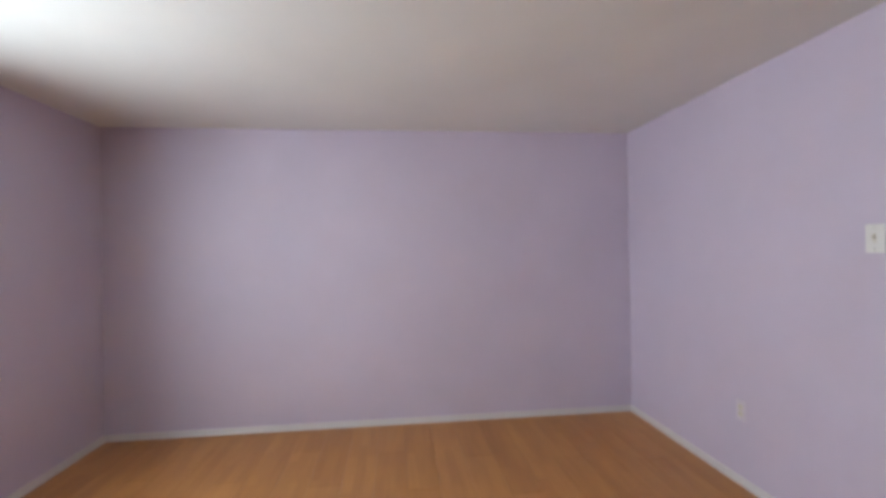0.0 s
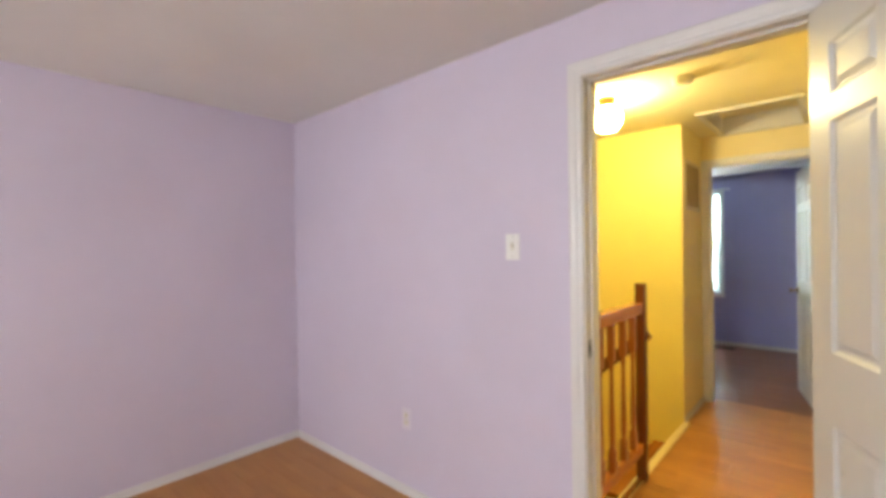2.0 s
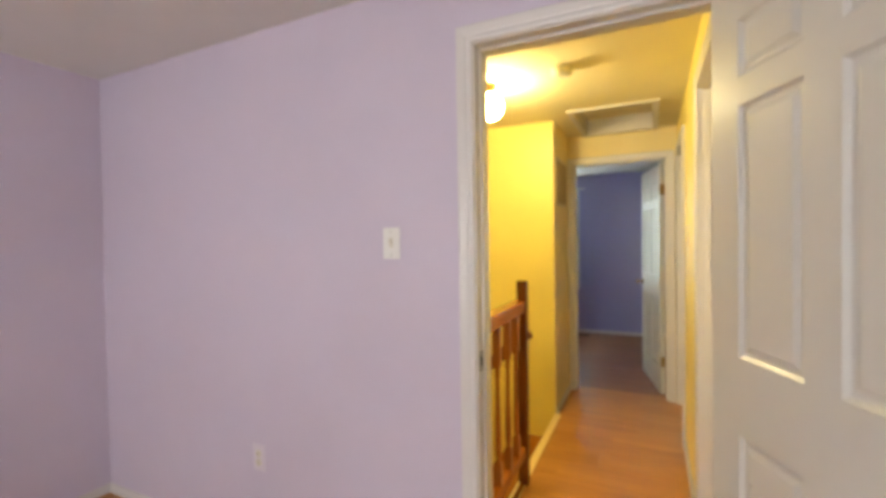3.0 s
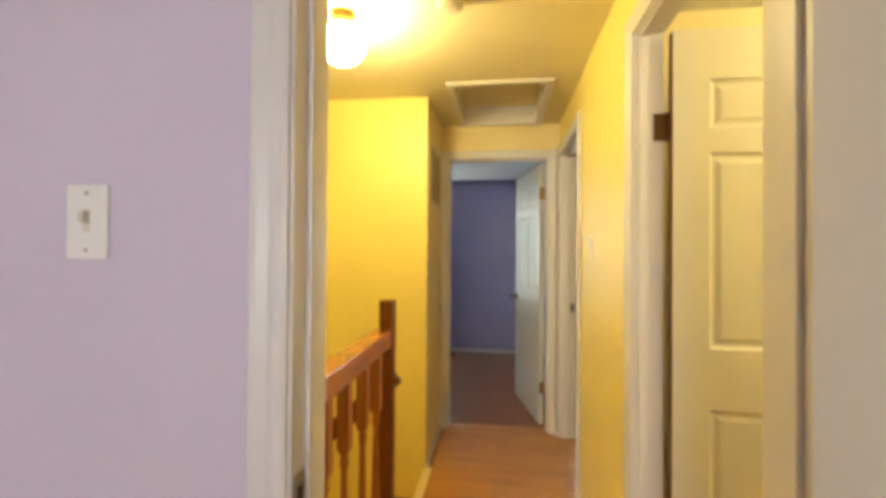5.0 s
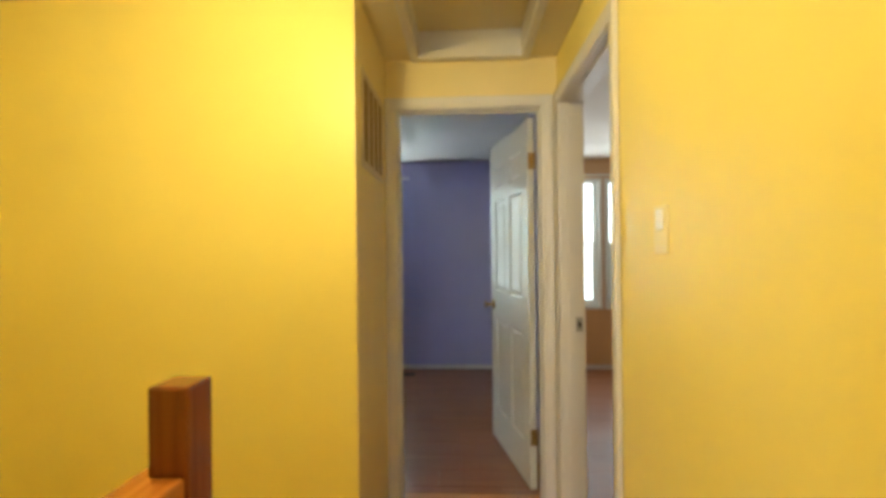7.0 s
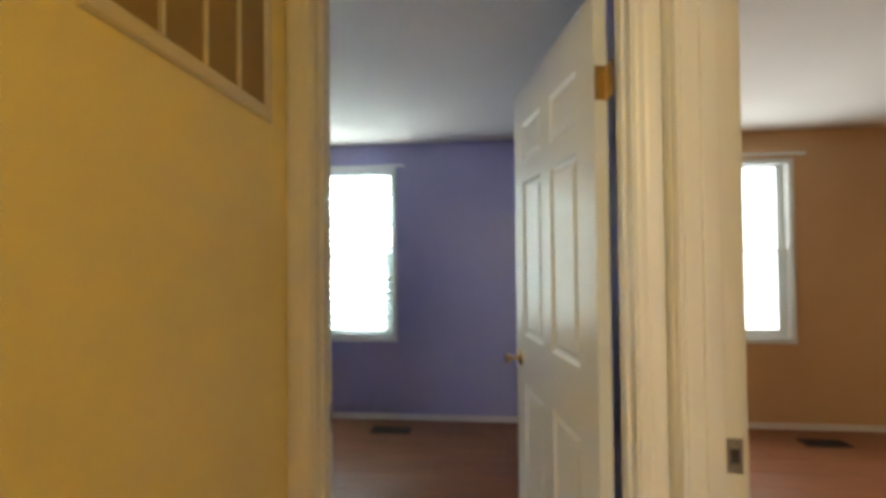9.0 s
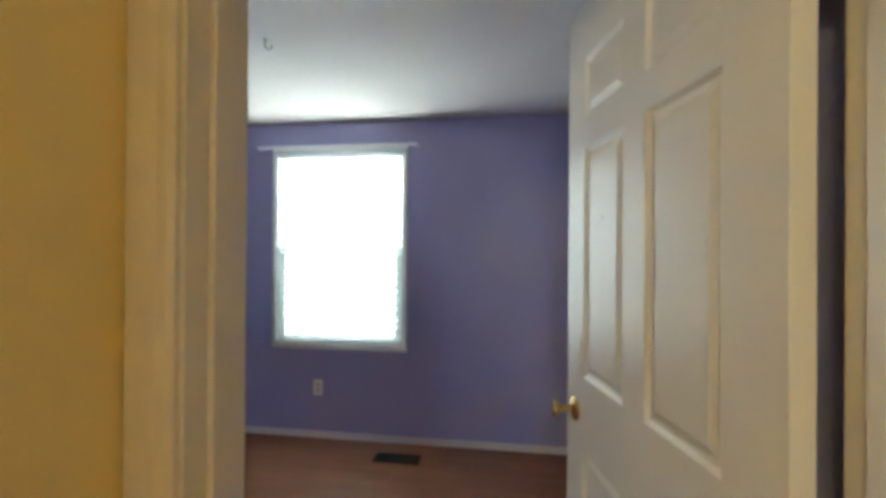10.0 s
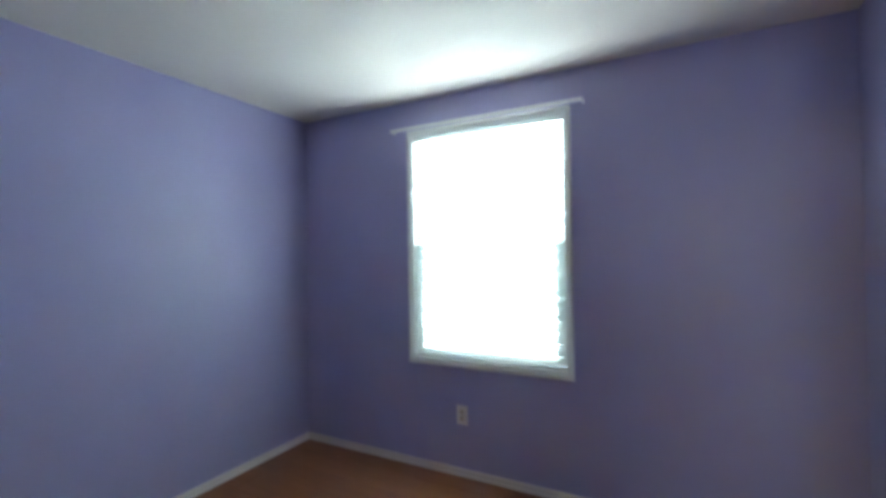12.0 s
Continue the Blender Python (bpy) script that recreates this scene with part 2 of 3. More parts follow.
def door_frame(name, m, w, h, depth, label, near=True, far=True):
    """Lined doorway; local x across, y through the wall from 0 to depth, the near face looks along -y."""
    top = empty(name, m, label, "door frame", "structure")
    t = 0.02
    part("jamb", boxes((-t, 0, -0.003, depth + 0.003, 0, h), bevel=0.0015), TRIM, top)
    part("jamb", boxes((w, w + t, -0.003, depth + 0.003, 0, h), bevel=0.0015), TRIM, top)
    part("head_jamb", boxes((-t, w + t, -0.003, depth + 0.003, h, h + t), bevel=0.0015), TRIM, top)
    if near:
        part("casing", casing_bm(w + 0.01, h + 0.005), TRIM, top, at=pose(-0.005, -0.003, 0))
    if far:
        part("casing", casing_bm(w + 0.01, h + 0.005), TRIM, top, at=pose(w + 0.005, depth + 0.003, 0, 0, 0, 180))
    return top


def door_stop(top, w, h, y0, y1):
    part("door_stop", boxes((0, 0.009, y0, y1, 0, h), (w - 0.009, w, y0, y1, 0, h), (0.009, w - 0.009, y0, y1, h - 0.009, h), bevel=0.002), TRIM, top)


def strike(top, x, y, z, side):
    """Latch plate let into a jamb whose face looks along side * x."""
    p = part("strike_plate", boxes((min(0, side * 0.003), max(0, side * 0.003), -0.016, 0.016, -0.035, 0.035), bevel=0.0008), STEEL, top, "dull steel latch plate", at=pose(x, y, z))
    part("latch_hole", boxes((min(0, side * 0.0042), max(0, side * 0.0042), -0.007, 0.009, -0.014, 0.014)), HOLE, p)


def panel_bm(w, h, t):
    """One raised panel, moulded on both faces, w by h in a leaf t thick."""
    bm = bmesh.new()
    steps = ((0.0, 0.0), (0.009, 0.008), (0.014, 0.009), (0.019, 0.009), (0.034, 0.003), (0.036, 0.003))
    for side in (-1, 1):
        last = None
        for inset, deep in steps:
            y = side * (t / 2 - deep)
            ring = [bm.verts.new(c) for c in ((inset, y, inset), (w - inset, y, inset), (w - inset, y, h - inset), (inset, y, h - inset))]
            if last:
                for i in range(4):
                    bm.faces.new([last[i], last[(i + 1) % 4], ring[(i + 1) % 4], ring[i]])
            last = ring
        bm.faces.new(last)
    return bm


def hinge(parent, x, y, z, side, turn, mat):
    """Butt hinge: knuckle on the leaf's edge, one flap on the edge and one on the jamb."""
    h = part("hinge", lathe([(0, -0.045), (0.006, -0.045), (0.006, -0.0152), (0.0052, -0.015), (0.006, -0.0148), (0.006, 0.0148), (0.0052, 0.015), (0.006, 0.0152), (0.006, 0.045), (0, 0.047)], steps=14), mat, parent, "brass butt hinge", True, pose(x, y, z))
    part("hinge_flap", boxes((0.0015, 0.0045, min(0, -side * 0.034), max(0, -side * 0.034), -0.044, 0.044), bevel=0.0005), mat, h)
    part("hinge_flap", boxes((-0.042, 0.0, -0.0015, 0.0015, -0.044, 0.044), bevel=0.0005), mat, h, at=pose(0, 0, 0, 0, 0, turn))
    return h


ROWS = ((0.235, 0.845), (1.03, 1.635), (1.71, 1.865))


def six_panel_door(m, w, h, label, knob_side, hinge_mat, hinge_y, jamb_turn, rows, hinge_z):
    """Leaf hung at local x = 0 along +x; y is its thickness; knob_side: y direction of the knob that shows."""
    t = 0.035
    top = empty("panel_door", m, label, "door", group="six-panel doors")
    st, mu = 0.107 * w / 0.7, 0.085 * w / 0.7
    pw = (w - 2 * st - mu) / 2
    z0 = 0.012
    holes = [(x, x + pw, a, b) for x in (st, st + pw + mu) for a, b in rows]
    leaf = slab("leaf", "y", -t / 2, t / 2, 0, w, z0, h, holes, DOORPAINT, "", top)
    for k in ("category", "kind"):
        if k in leaf:
            del leaf[k]
    for a, b in rows:
        me = mesh_of("panel", panel_bm(pw, b - a, t), DOORPAINT)
        for x in (st, st + pw + mu):
            p = new("panel", me)
            p.parent = top
            p.matrix_basis = pose(x, 0, a)
    for z in (0.29, hinge_z):
        hinge(top, -0.004, hinge_y * t / 2, z, hinge_y, jamb_turn, hinge_mat)
    for s in (knob_side, -knob_side):
        k = part("knob", lathe([(0, 0.026), (0.009, 0.026), (0.0095, 0.034), (0.013, 0.044), (0.02, 0.053), (0.0245, 0.058), (0.0245, 0.062), (0.02, 0.064), (0, 0.0645)], steps=24), BRASS, top, "polished brass knob", True, pose(w - 0.06, s * t / 2, 0.93, -90 if s > 0 else 90))
        part("rosette", lathe([(0.0, 0), (0.033, 0), (0.033, 0.003), (0.028, 0.008), (0.014, 0.012), (0.0105, 0.014), (0.0095, 0.031), (0, 0.031)], steps=28), BRASS, k, smooth=True)
    part("latch", boxes((w - 0.0005, w + 0.0015, -0.012, 0.012, 0.9, 0.96), bevel=0.0005), BRASS, top)
    return top


def base_run(a, b, normal, h=0.044):
    """Painted baseboard with a shoe moulding between two floor points; normal points into the room."""
    ax, ay = a
    length = math.hypot(b[0] - ax, b[1] - ay)
    ang = math.degrees(math.atan2(b[1] - ay, b[0] - ax))
    n_local = Matrix.Rotation(-radians(ang), 3, "Z") @ Vector((*normal, 0))
    s = 1 if n_local.y > 0 else -1
    prof = ((0, 0), (0.016, 0), (0.016, 0.008), (0.012, 0.016), (0.010, 0.018), (0.010, h - 0.012), (0.006, h - 0.003), (0.003, h), (0, h))
    bm = bmesh.new()
    rings = [[bm.verts.new((x, s * d, z + 0.0005)) for d, z in prof] for x in (0, length)]
    for i in range(len(prof)):
        j = (i + 1) % len(prof)
        bm.faces.new([rings[0][i], rings[0][j], rings[1][j], rings[1][i]])
    bm.faces.new(rings[0])
    bm.faces.new(rings[1])
    ob = part("baseboard", bm, TRIM, at=pose(ax, ay, 0, 0, 0, ang))
    return tagged(ob, "low white painted baseboard along the wall", "baseboard", kind="structure")


def double_hung(name, m, w, h, depth, label, casing=True):
    """Window; local x across, z up from the opening's foot, y from the inner wall face outwards."""
    top = empty(name, m, label, "window", "structure")
    trim = ((0, 0), (0, 0.008), (0.004, 0.011), (0.022, 0.011), (0.026, 0.008), (0.026, 0))
    if casing:
        part("window_frame", casing_bm(w, h, trim, 1), VINYL, top, at=pose(0, 0.0, 0))
    part("window_liner", boxes((0, 0.012, -0.002, depth, 0, h), (w - 0.012, w, -0.002, depth, 0, h), (0.012, w - 0.012, -0.002, depth, h - 0.012, h)), VINYL, top)
    part("window_sill", boxes((0.012, w - 0.012, -0.004, depth, 0, 0.016), bevel=0.003), VINYL, top)
    mid = h * 0.5
    for nm, z0, z1, y0, st in (("upper_sash", mid - 0.004, h - 0.012, 0.066, 0.042), ("lower_sash", 0.016, mid + 0.012, 0.036, 0.062)):
        x0, x1 = 0.013, w - 0.013
        sash = part(nm, boxes((x0, x0 + st, y0, y0 + 0.028, z0, z1), (x1 - st, x1, y0, y0 + 0.028, z0, z1), (x0 + st, x1 - st, y0, y0 + 0.028, z0, z0 + (st if z0 < 0.1 else 0.014)), (x0 + st, x1 - st, y0, y0 + 0.028, z1 - 0.014, z1), bevel=0.002), VINYL, top)
        pane = part("pane", boxes((x0 + st - 0.004, x1 - st + 0.004, y0 + 0.012, y0 + 0.016, z0 + (st if z0 < 0.1 else 0.014) - 0.004, z1 - 0.01)), GLASS, sash)
        pane.visible_shadow = False
    return top


def curtain_rod(x0, x1, y_wall, z, label):
    """Flat sash rod that returns to the wall at both ends."""
    top = empty("curtain_rod", pose(x0, y_wall, z), label, "curtain rod")
    w = x1 - x0
    part("rod", boxes((0, w, -0.062, -0.054, -0.011, 0.011), bevel=0.003), VINYL, top)
    for x in (0.0, w - 0.006):
        part("bracket", boxes((x, x + 0.006, -0.054, 0.0, -0.009, 0.009), bevel=0.001), VINYL, top)
    return top


def wall_plate(name, m, label, kind_of, mat):
    """Cover plate on a wall, local -y looks into the room, the wall face at y = 0."""
    top = empty(name, m, label, "light switch" if kind_of != "outlet" else "outlet")
    bm = boxes((-0.036, 0.036, -0.006, 0.0, -0.058, 0.058), bevel=0.0035)
    part("cover_plate", bm, mat, top, smooth=True)
    if kind_of == "toggle":
        part("toggle", boxes((-0.005, 0.005, -0.017, -0.005, -0.002, 0.016), bevel=0.002), IVORY, top, "ivory toggle lever")
        part("toggle_slot", boxes((-0.0065, 0.0065, -0.0066, -0.005, -0.016, 0.02)), IVORY, top)
    elif kind_of == "rocker":
        part("rocker", boxes((-0.017, 0.017, -0.011, -0.005, -0.002, 0.05), bevel=0.003), PLASTIC, top, "bright white rocker")
    else:
        for z in (-0.0195, 0.0195):
            r = part("receptacle", lathe([(0, 0.0), (0.0165, 0.0), (0.0165, 0.003), (0.015, 0.0035), (0, 0.0035)], pose(0, -0.0055, z, 90)), IVORY, top)
            part("slots", boxes((-0.0075, -0.005, -0.0098, -0.0085, z - 0.001, z + 0.008), (0.005, 0.0075, -0.0098, -0.0085, z - 0.001, z + 0.008), (-0.002, 0.002, -0.0098, -0.0085, z - 0.011, z - 0.006)), FILTER, r)
    for z in ((-0.044, 0.044) if kind_of == "toggle" else (0.0,) if kind_of == "outlet" else ()):
        part("screw", lathe([(0, 0.0), (0.003, 0.0), (0.003, 0.001), (0, 0.0015)], pose(0, -0.006, z, 90), 10), STEEL, top)
    return top


def floor_register(x, y, label):
    top = empty("floor_register", pose(x, y, 0.0045), label, "floor vent")
    part("frame", boxes((-0.15, 0.15, -0.06, -0.045, 0, 0.005), (-0.15, 0.15, 0.045, 0.06, 0, 0.005), (-0.15, -0.135, -0.045, 0.045, 0, 0.005), (0.135, 0.15, -0.045, 0.045, 0, 0.005), bevel=0.0012), REGISTER, top)
    part("duct", boxes((-0.134, 0.134, -0.044, 0.044, -0.003, -0.0005)), HOLE, top)
    slat = mesh_of("slat", boxes((-0.002, 0.002, -0.0445, 0.0445, 0.0, 0.004)), REGISTER)
    for i in range(17):
        s = new("slat", slat)
        s.parent = top
        s.matrix_basis = pose(-0.12 + i * 0.015, 0, 0.0, 0, 25, 0)
    return top


# ---- the setting ----
H = 2.29
XA, YA0, YD = -3.09, -1.985, 2.062
XL, XH, YY, YE, YB = -1.024, -0.143, 4.127, 4.765, 7.36
XB0, XB1, XO0, XO1, YO = -3.186, -0.138, -0.043, 3.1, 3.4
HEAD = 2.03
A0, A1 = -0.874, -0.170
E0, E1 = -0.963, -0.228
R0, R1 = 3.942, 4.70
C0, C1, XS = 2.225, 2.935, -0.068
WIN, WINB = (0.672, 2.05), (0.664, 2.074)
WA, WB = (-1.5, -0.47), (-2.288, -1.318)
WO1, WO2 = (0.0, 0.864), (0.936, 1.78)
YS, YN = YD + 0.12, YE + 0.11
MA, ME = (YD + YS) / 2, (YE + YN) / 2

# lilac bedroom
slab("wall_lilac_west", "x", XA, XA - 0.1, YA0, YD, 0, H, [], LILAC, "plain pale lilac painted bedroom wall")
slab("wall_lilac_south", "y", YA0, YA0 - 0.12, XA - 0.1, 1.6, 0, H, [(*WA, *WIN)], LILAC, "pale lilac painted wall with a window")
slab("wall_lilac_north", "y", YD, MA, XA - 0.1, 1.6, 0, H, [(A0 - 0.02, A1 + 0.02, -1, HEAD + 0.02)], LILAC, "pale lilac painted wall around the bedroom doorway")
slab("wall_lilac_east", "x", 1.6, 1.7, YA0 - 0.12, MA, 0, H, [], LILAC, "plain pale lilac painted bedroom wall")
# hall and stairwell
slab("wall_hall_south", "y", YS, MA, XA - 0.1, XH, -2.6, H, [(A0 - 0.02, A1 + 0.02, 0, HEAD + 0.02)], YELLOW, "bright yellow painted hall wall round a doorway")
slab("wall_hall_east", "x", XH, XH + 0.05, YS, YE, 0, H, [(C0 - 0.02, C1 + 0.02, -1, HEAD + 0.02), (R0 - 0.02, R1 + 0.02, -1, HEAD + 0.02)], YELLOW, "bright yellow painted hall wall with two doorways")
slab("wall_stair_north", "y", YY, YY + 0.1, XA - 0.1, XL - 0.003, -2.6, H, [], YELLOW, "bright yellow painted wall beside the stairwell")
tagged(part("wall_hall_west", boxes((XL - 0.003, XL, YY, YY + 0.1, 0, H), (XL - 0.1, XL, YY + 0.1, YE, 0, H)), HALLCREAM), "pale cream-yellow painted wall at the end of the hall", "wall", kind="structure")
slab("wall_hall_north", "y", YE, ME, XB0, XH, 0, H, [(E0 - 0.02, E1 + 0.02, -1, HEAD + 0.02)], HALLCREAM, "pale cream-yellow painted wall over the end doorway")
slab("wall_stair_west", "x", XA, XA - 0.1, MA + 0.06, YY, -2.6, H, [], YELLOW, "bright yellow painted stairwell wall")
# periwinkle bedroom
slab("wall_blue_south", "y", YN, ME, XB0 - 0.1, XB1, 0, H, [(E0 - 0.02, E1 + 0.02, -1, HEAD + 0.02)], BLUE, "periwinkle blue painted wall round a doorway")
slab("wall_blue_west", "x", XB0, XB0 - 0.1, YN, YB, 0, H, [], BLUE, "plain periwinkle blue painted wall")
slab("wall_blue_north", "y", YB, YB + 0.12, XB0 - 0.1, (XB1 + XO0) / 2, 0, H, [(*WB, *WINB)], BLUE, "periwinkle blue painted wall with a window")
slab("wall_blue_east", "x", XB1, (XB1 + XO0) / 2, ME + 0.056, YB, 0, H, [], BLUE, "plain periwinkle blue painted wall")
# tan bedroom
slab("wall_tan_west", "x", XO0, XH + 0.05, YO - 0.1, YE, 0, H, [(R0 - 0.02, R1 + 0.02, -1, HEAD + 0.02)], TAN, "tan painted wall round a doorway")
slab("wall_tan_party", "x", XO0, (XB1 + XO0) / 2, YE, YB, 0, H, [], TAN, "plain tan painted wall")
slab("wall_tan_north", "y", YB, YB + 0.12, (XB1 + XO0) / 2, XO1 + 0.1, 0, H, [(*WO1, *WIN), (*WO2, *WIN)], TAN, "tan painted wall with two windows")
slab("wall_tan_east", "x", XO1, XO1 + 0.1, YO - 0.1, YB, 0, H, [], TAN, "plain tan painted wall")
slab("wall_tan_south", "y", YO, YO - 0.05, XO0, XO1, 0, H, [], TAN, "plain tan painted wall")
# side room behind the open hall door
slab("wall_side_west", "x", XS, XH + 0.05, YS, YO - 0.1, 0, H, [(C0 - 0.02, C1 + 0.02, -1, HEAD + 0.02)], CREAM, "cream painted wall round a doorway")
slab("wall_side_south", "y", YS, MA, XH, 1.7, 0, H, [], CREAM, "plain cream painted wall")
slab("wall_side_north", "y", YO - 0.1, YO - 0.05, XS, 1.7, 0, H, [], CREAM, "plain cream painted wall")
slab("wall_side_east", "x", 1.6, 1.7, YS, YO - 0.1, 0, H, [], CREAM, "plain cream painted wall")

for nm, x0, x1, y0, y1 in (("ceiling_lilac", XA - 0.1, 1.7, YA0 - 0.12, MA), ("ceiling_blue", XB0 - 0.1, (XB1 + XO0) / 2, ME, YB + 0.12),
                           ("ceiling_tan", (XB1 + XO0) / 2, XO1 + 0.1, YO - 0.05, YB + 0.12), ("ceiling_side", XH + 0.05, 1.7, MA, YO - 0.05)):
    tagged(part(nm, boxes((x0, x1, y0, y1, H, H + 0.06)), CEILING), "flat off-white painted ceiling", "ceiling", kind="structure")
# hall ceiling, open at the attic hatch
K0, K1, K2, K3 = -0.845, -0.325, 3.955, 4.715
hall_top = slab("ceiling_hall", "y", H, H + 0.06, XA - 0.1, XH + 0.05, MA, ME, [(K0 - 0.013, K1 + 0.013, K2 - 0.013, K3 + 0.013)], TINTEDCEILING, "")
hall_top.data.transform(Matrix(((1, 0, 0, 0), (0, 0, 1, 0), (0, 1, 0, 0), (0, 0, 0, 1))))
hall_top.data.flip_normals()
tagged(hall_top, "flat off-white hall ceiling with an attic hatch, lamp yellow in its colour", "ceiling", kind="structure")

# floors: a dark bed under the planks, and the deck of the hall
tagged(part("floor", boxes((XA - 0.1, 1.7, YA0 - 0.12, MA, -0.1, -0.009), (-0.985, 1.7, MA, YO - 0.05, -0.1, -0.009), (-0.985, XO1 + 0.1, YO - 0.05, ME, -0.1, -0.009), (XB0 - 0.1, XO1 + 0.1, ME, YB + 0.12, -0.1, -0.009)), SUBFLOOR),
       "orange-brown wood laminate floor, shade coloured in for the far bedrooms", "floor", kind="structure")
FLOOR = bpy.data.objects["floor"]
tagged(part("floor_lower_hall", boxes((XA - 0.1, -0.985, MA, YY + 0.1, -2.7, -2.6)), LAMINATE), "wood floor at the foot of the stairs", "floor", kind="structure")
tagged(part("wall_stairwell_east", boxes((-0.985, -0.94, MA, YY + 0.1, -2.6, -0.1)), YELLOW), "yellow wall under the landing", "wall", kind="structure")

# doorways
f = door_frame("door_1", pose(A0, YD, 0), A1 - A0, HEAD, 0.12, "white painted bedroom door frame with moulded casing")
door_stop(f, A1 - A0, HEAD, 0.04, 0.075)
strike(f, 0.0, 0.02, 0.955, 1)
f = door_frame("door_2", pose(E0, YE, 0), E1 - E0, HEAD, 0.11, "white painted door frame at the hall's end")
door_stop(f, E1 - E0, HEAD, 0.035, 0.074)
strike(f, 0.0, 0.09, 0.93, 1)
f = door_frame("door_3", pose(XH, R1, 0, 0, 0, -90), R1 - R0, HEAD, 0.102, "white painted door frame in the hall's side wall")
door_stop(f, R1 - R0, HEAD, 0.03, 0.065)
strike(f, 0.0, 0.083, 0.935, 1)
f = door_frame("door_4", pose(XH, C1, 0, 0, 0, -90), C1 - C0, HEAD, XS - XH, "white painted door frame with moulded casing")
door_stop(f, C1 - C0, HEAD, 0.01, 0.036)

# windows
for nm, (u0, u1), (z0, z1), y, turn in (("window_1", WA, WIN, YA0, 180), ("window_2", WB, WINB, YB, 0), ("window_3", WO1, WIN, YB, 0), ("window_4", WO2, WIN, YB, 0)):
    double_hung(nm, pose(u1 if turn else u0, y, z0, 0, 0, turn), u1 - u0, z1 - z0, 0.12, "white double-hung window glaring with daylight")

# baseboards
for a, b, nrm in (((XA, YA0), (XA, YD), (1, 0)), ((XA, YD), (A0 - 0.062, YD), (0, -1)), ((A1 + 0.062, YD), (1.6, YD), (0, -1)), ((XA, YA0), (1.6, YA0), (0, 1)),
                  ((XB0, YB), (XB1, YB), (0, -1)), ((XB0, YN), (XB0, YB), (1, 0)), ((XB1, YN + 0.08), (XB1, YB), (-1, 0)), ((XB0, YN), (E0 - 0.062, YN), (0, 1)),
                  ((XO0, YB), (XO1, YB), (0, -1)), ((XO0, R1 + 0.07), (XO0, YB), (1, 0)), ((XO1, YO), (XO1, YB), (-1, 0)),
                  ((XH, C1 + 0.062), (XH, R0 - 0.062), (-1, 0)), ((XL, YY), (XL, YE - 0.018), (1, 0))):
    base_run(a, b, nrm)

# stairs that go down from the landing, along -x
stairs = empty("staircase", pose(-1.014, 3.14, 0), "carpetless wooden staircase going down from the landing", "stairs", "structure")
for i in range(9):
    part("riser", boxes((-0.22 * i - 0.018, -0.22 * i, 0, 0.985, -0.19 * (i + 1), -0.19 * i - 0.03)), CREAM, stairs)
    part("tread", boxes((-0.22 * (i + 1) - 0.018, -0.22 * i + 0.0, 0, 0.985, -0.19 * (i + 1) - 0.03, -0.19 * (i + 1)), bevel=0.006), OAK, stairs)
tagged(part("landing_nosing", boxes((-1.032, -0.985, YS + 0.002, YY - 0.002, -0.12, 0.006), bevel=0.006), HALLCREAM), "cream-yellow painted edge board along the stairwell", "trim", kind="structure")

# ---- things in the lilac bedroom ----
six_panel_door(pose(A1 - 0.006, YD - 0.006, 0, 0, 0, DOOR_A), 0.705, 2.02, "white six-panel door standing open into the lilac bedroom", -1, OLDBRASS, 1, -24, ((0.265, 0.88), (1.072, 1.688), (1.756, 1.895)), 1.755)
wall_plate("light_switch", pose(-1.212, YD, 1.365), "white toggle switch plate on the lilac wall", "toggle", PLASTIC)
wall_plate("wall_outlet", pose(-1.922, YD, 0.42), "lilac-smeared duplex outlet low on the lilac wall", "outlet", LILACPLATE)

# ---- things in the hall ----
lamp = empty("ceiling_lamp", pose(-1.21, 3.148, H), "lit white glass globe lamp on a brass ceiling holder", "ceiling lamp")
part("holder", lathe([(0, 0), (0.052, 0), (0.052, -0.012), (0.046, -0.02), (0.044, -0.045), (0.05, -0.05), (0.05, -0.062), (0, -0.062)]), BRASS, lamp, "brass holder", True)
part("globe", lathe([(0.042, -0.06), (0.06, -0.067), (0.077, -0.085), (0.087, -0.11), (0.089, -0.134), (0.083, -0.16), (0.068, -0.184), (0.046, -0.2), (0.02, -0.208), (0, -0.21)]), GLOBE, lamp, "glowing opal glass globe", True)
# added out of view: a copy of the globe that brightens the side door
copy_thing(lamp, pose(1.02, 2.36, H))["label"] = "unseen globe lamp added to light the open side door"
smoke = empty("smoke_detector", pose(-0.77, 3.1, H), "small round yellowed smoke detector on the ceiling", "smoke detector")
part("base", lathe([(0, 0), (0.056, 0), (0.056, -0.012), (0, -0.012)]), IVORY, smoke, smooth=True)
part("cover", lathe([(0.05, -0.011), (0.052, -0.03), (0.047, -0.042), (0.03, -0.046), (0, -0.047)]), IVORY, smoke, smooth=True)
part("test_button", lathe([(0, -0.045), (0.01, -0.045), (0.01, -0.05), (0, -0.05)], pose(0.02, 0, 0), 14), PLASTIC, smoke)

hatch = tagged(empty("attic_hatch", pose(0, 0, H), "attic hatch recessed in the hall ceiling, lamp yellow in its panel colour", "attic hatch"), kind="structure")
part("trim_frame", casing_bm(K1 - K0, K3 - K2, ((0, 0), (0, 0.012), (0.006, 0.016), (0.036, 0.016), (0.042, 0.01), (0.042, 0)), 1), TRIM, hatch, at=Matrix.Translation((K0, K2, 0)) @ Matrix(((1, 0, 0, 0), (0, 0, 1, 0), (0, 1, 0, 0), (0, 0, 0, 1))))
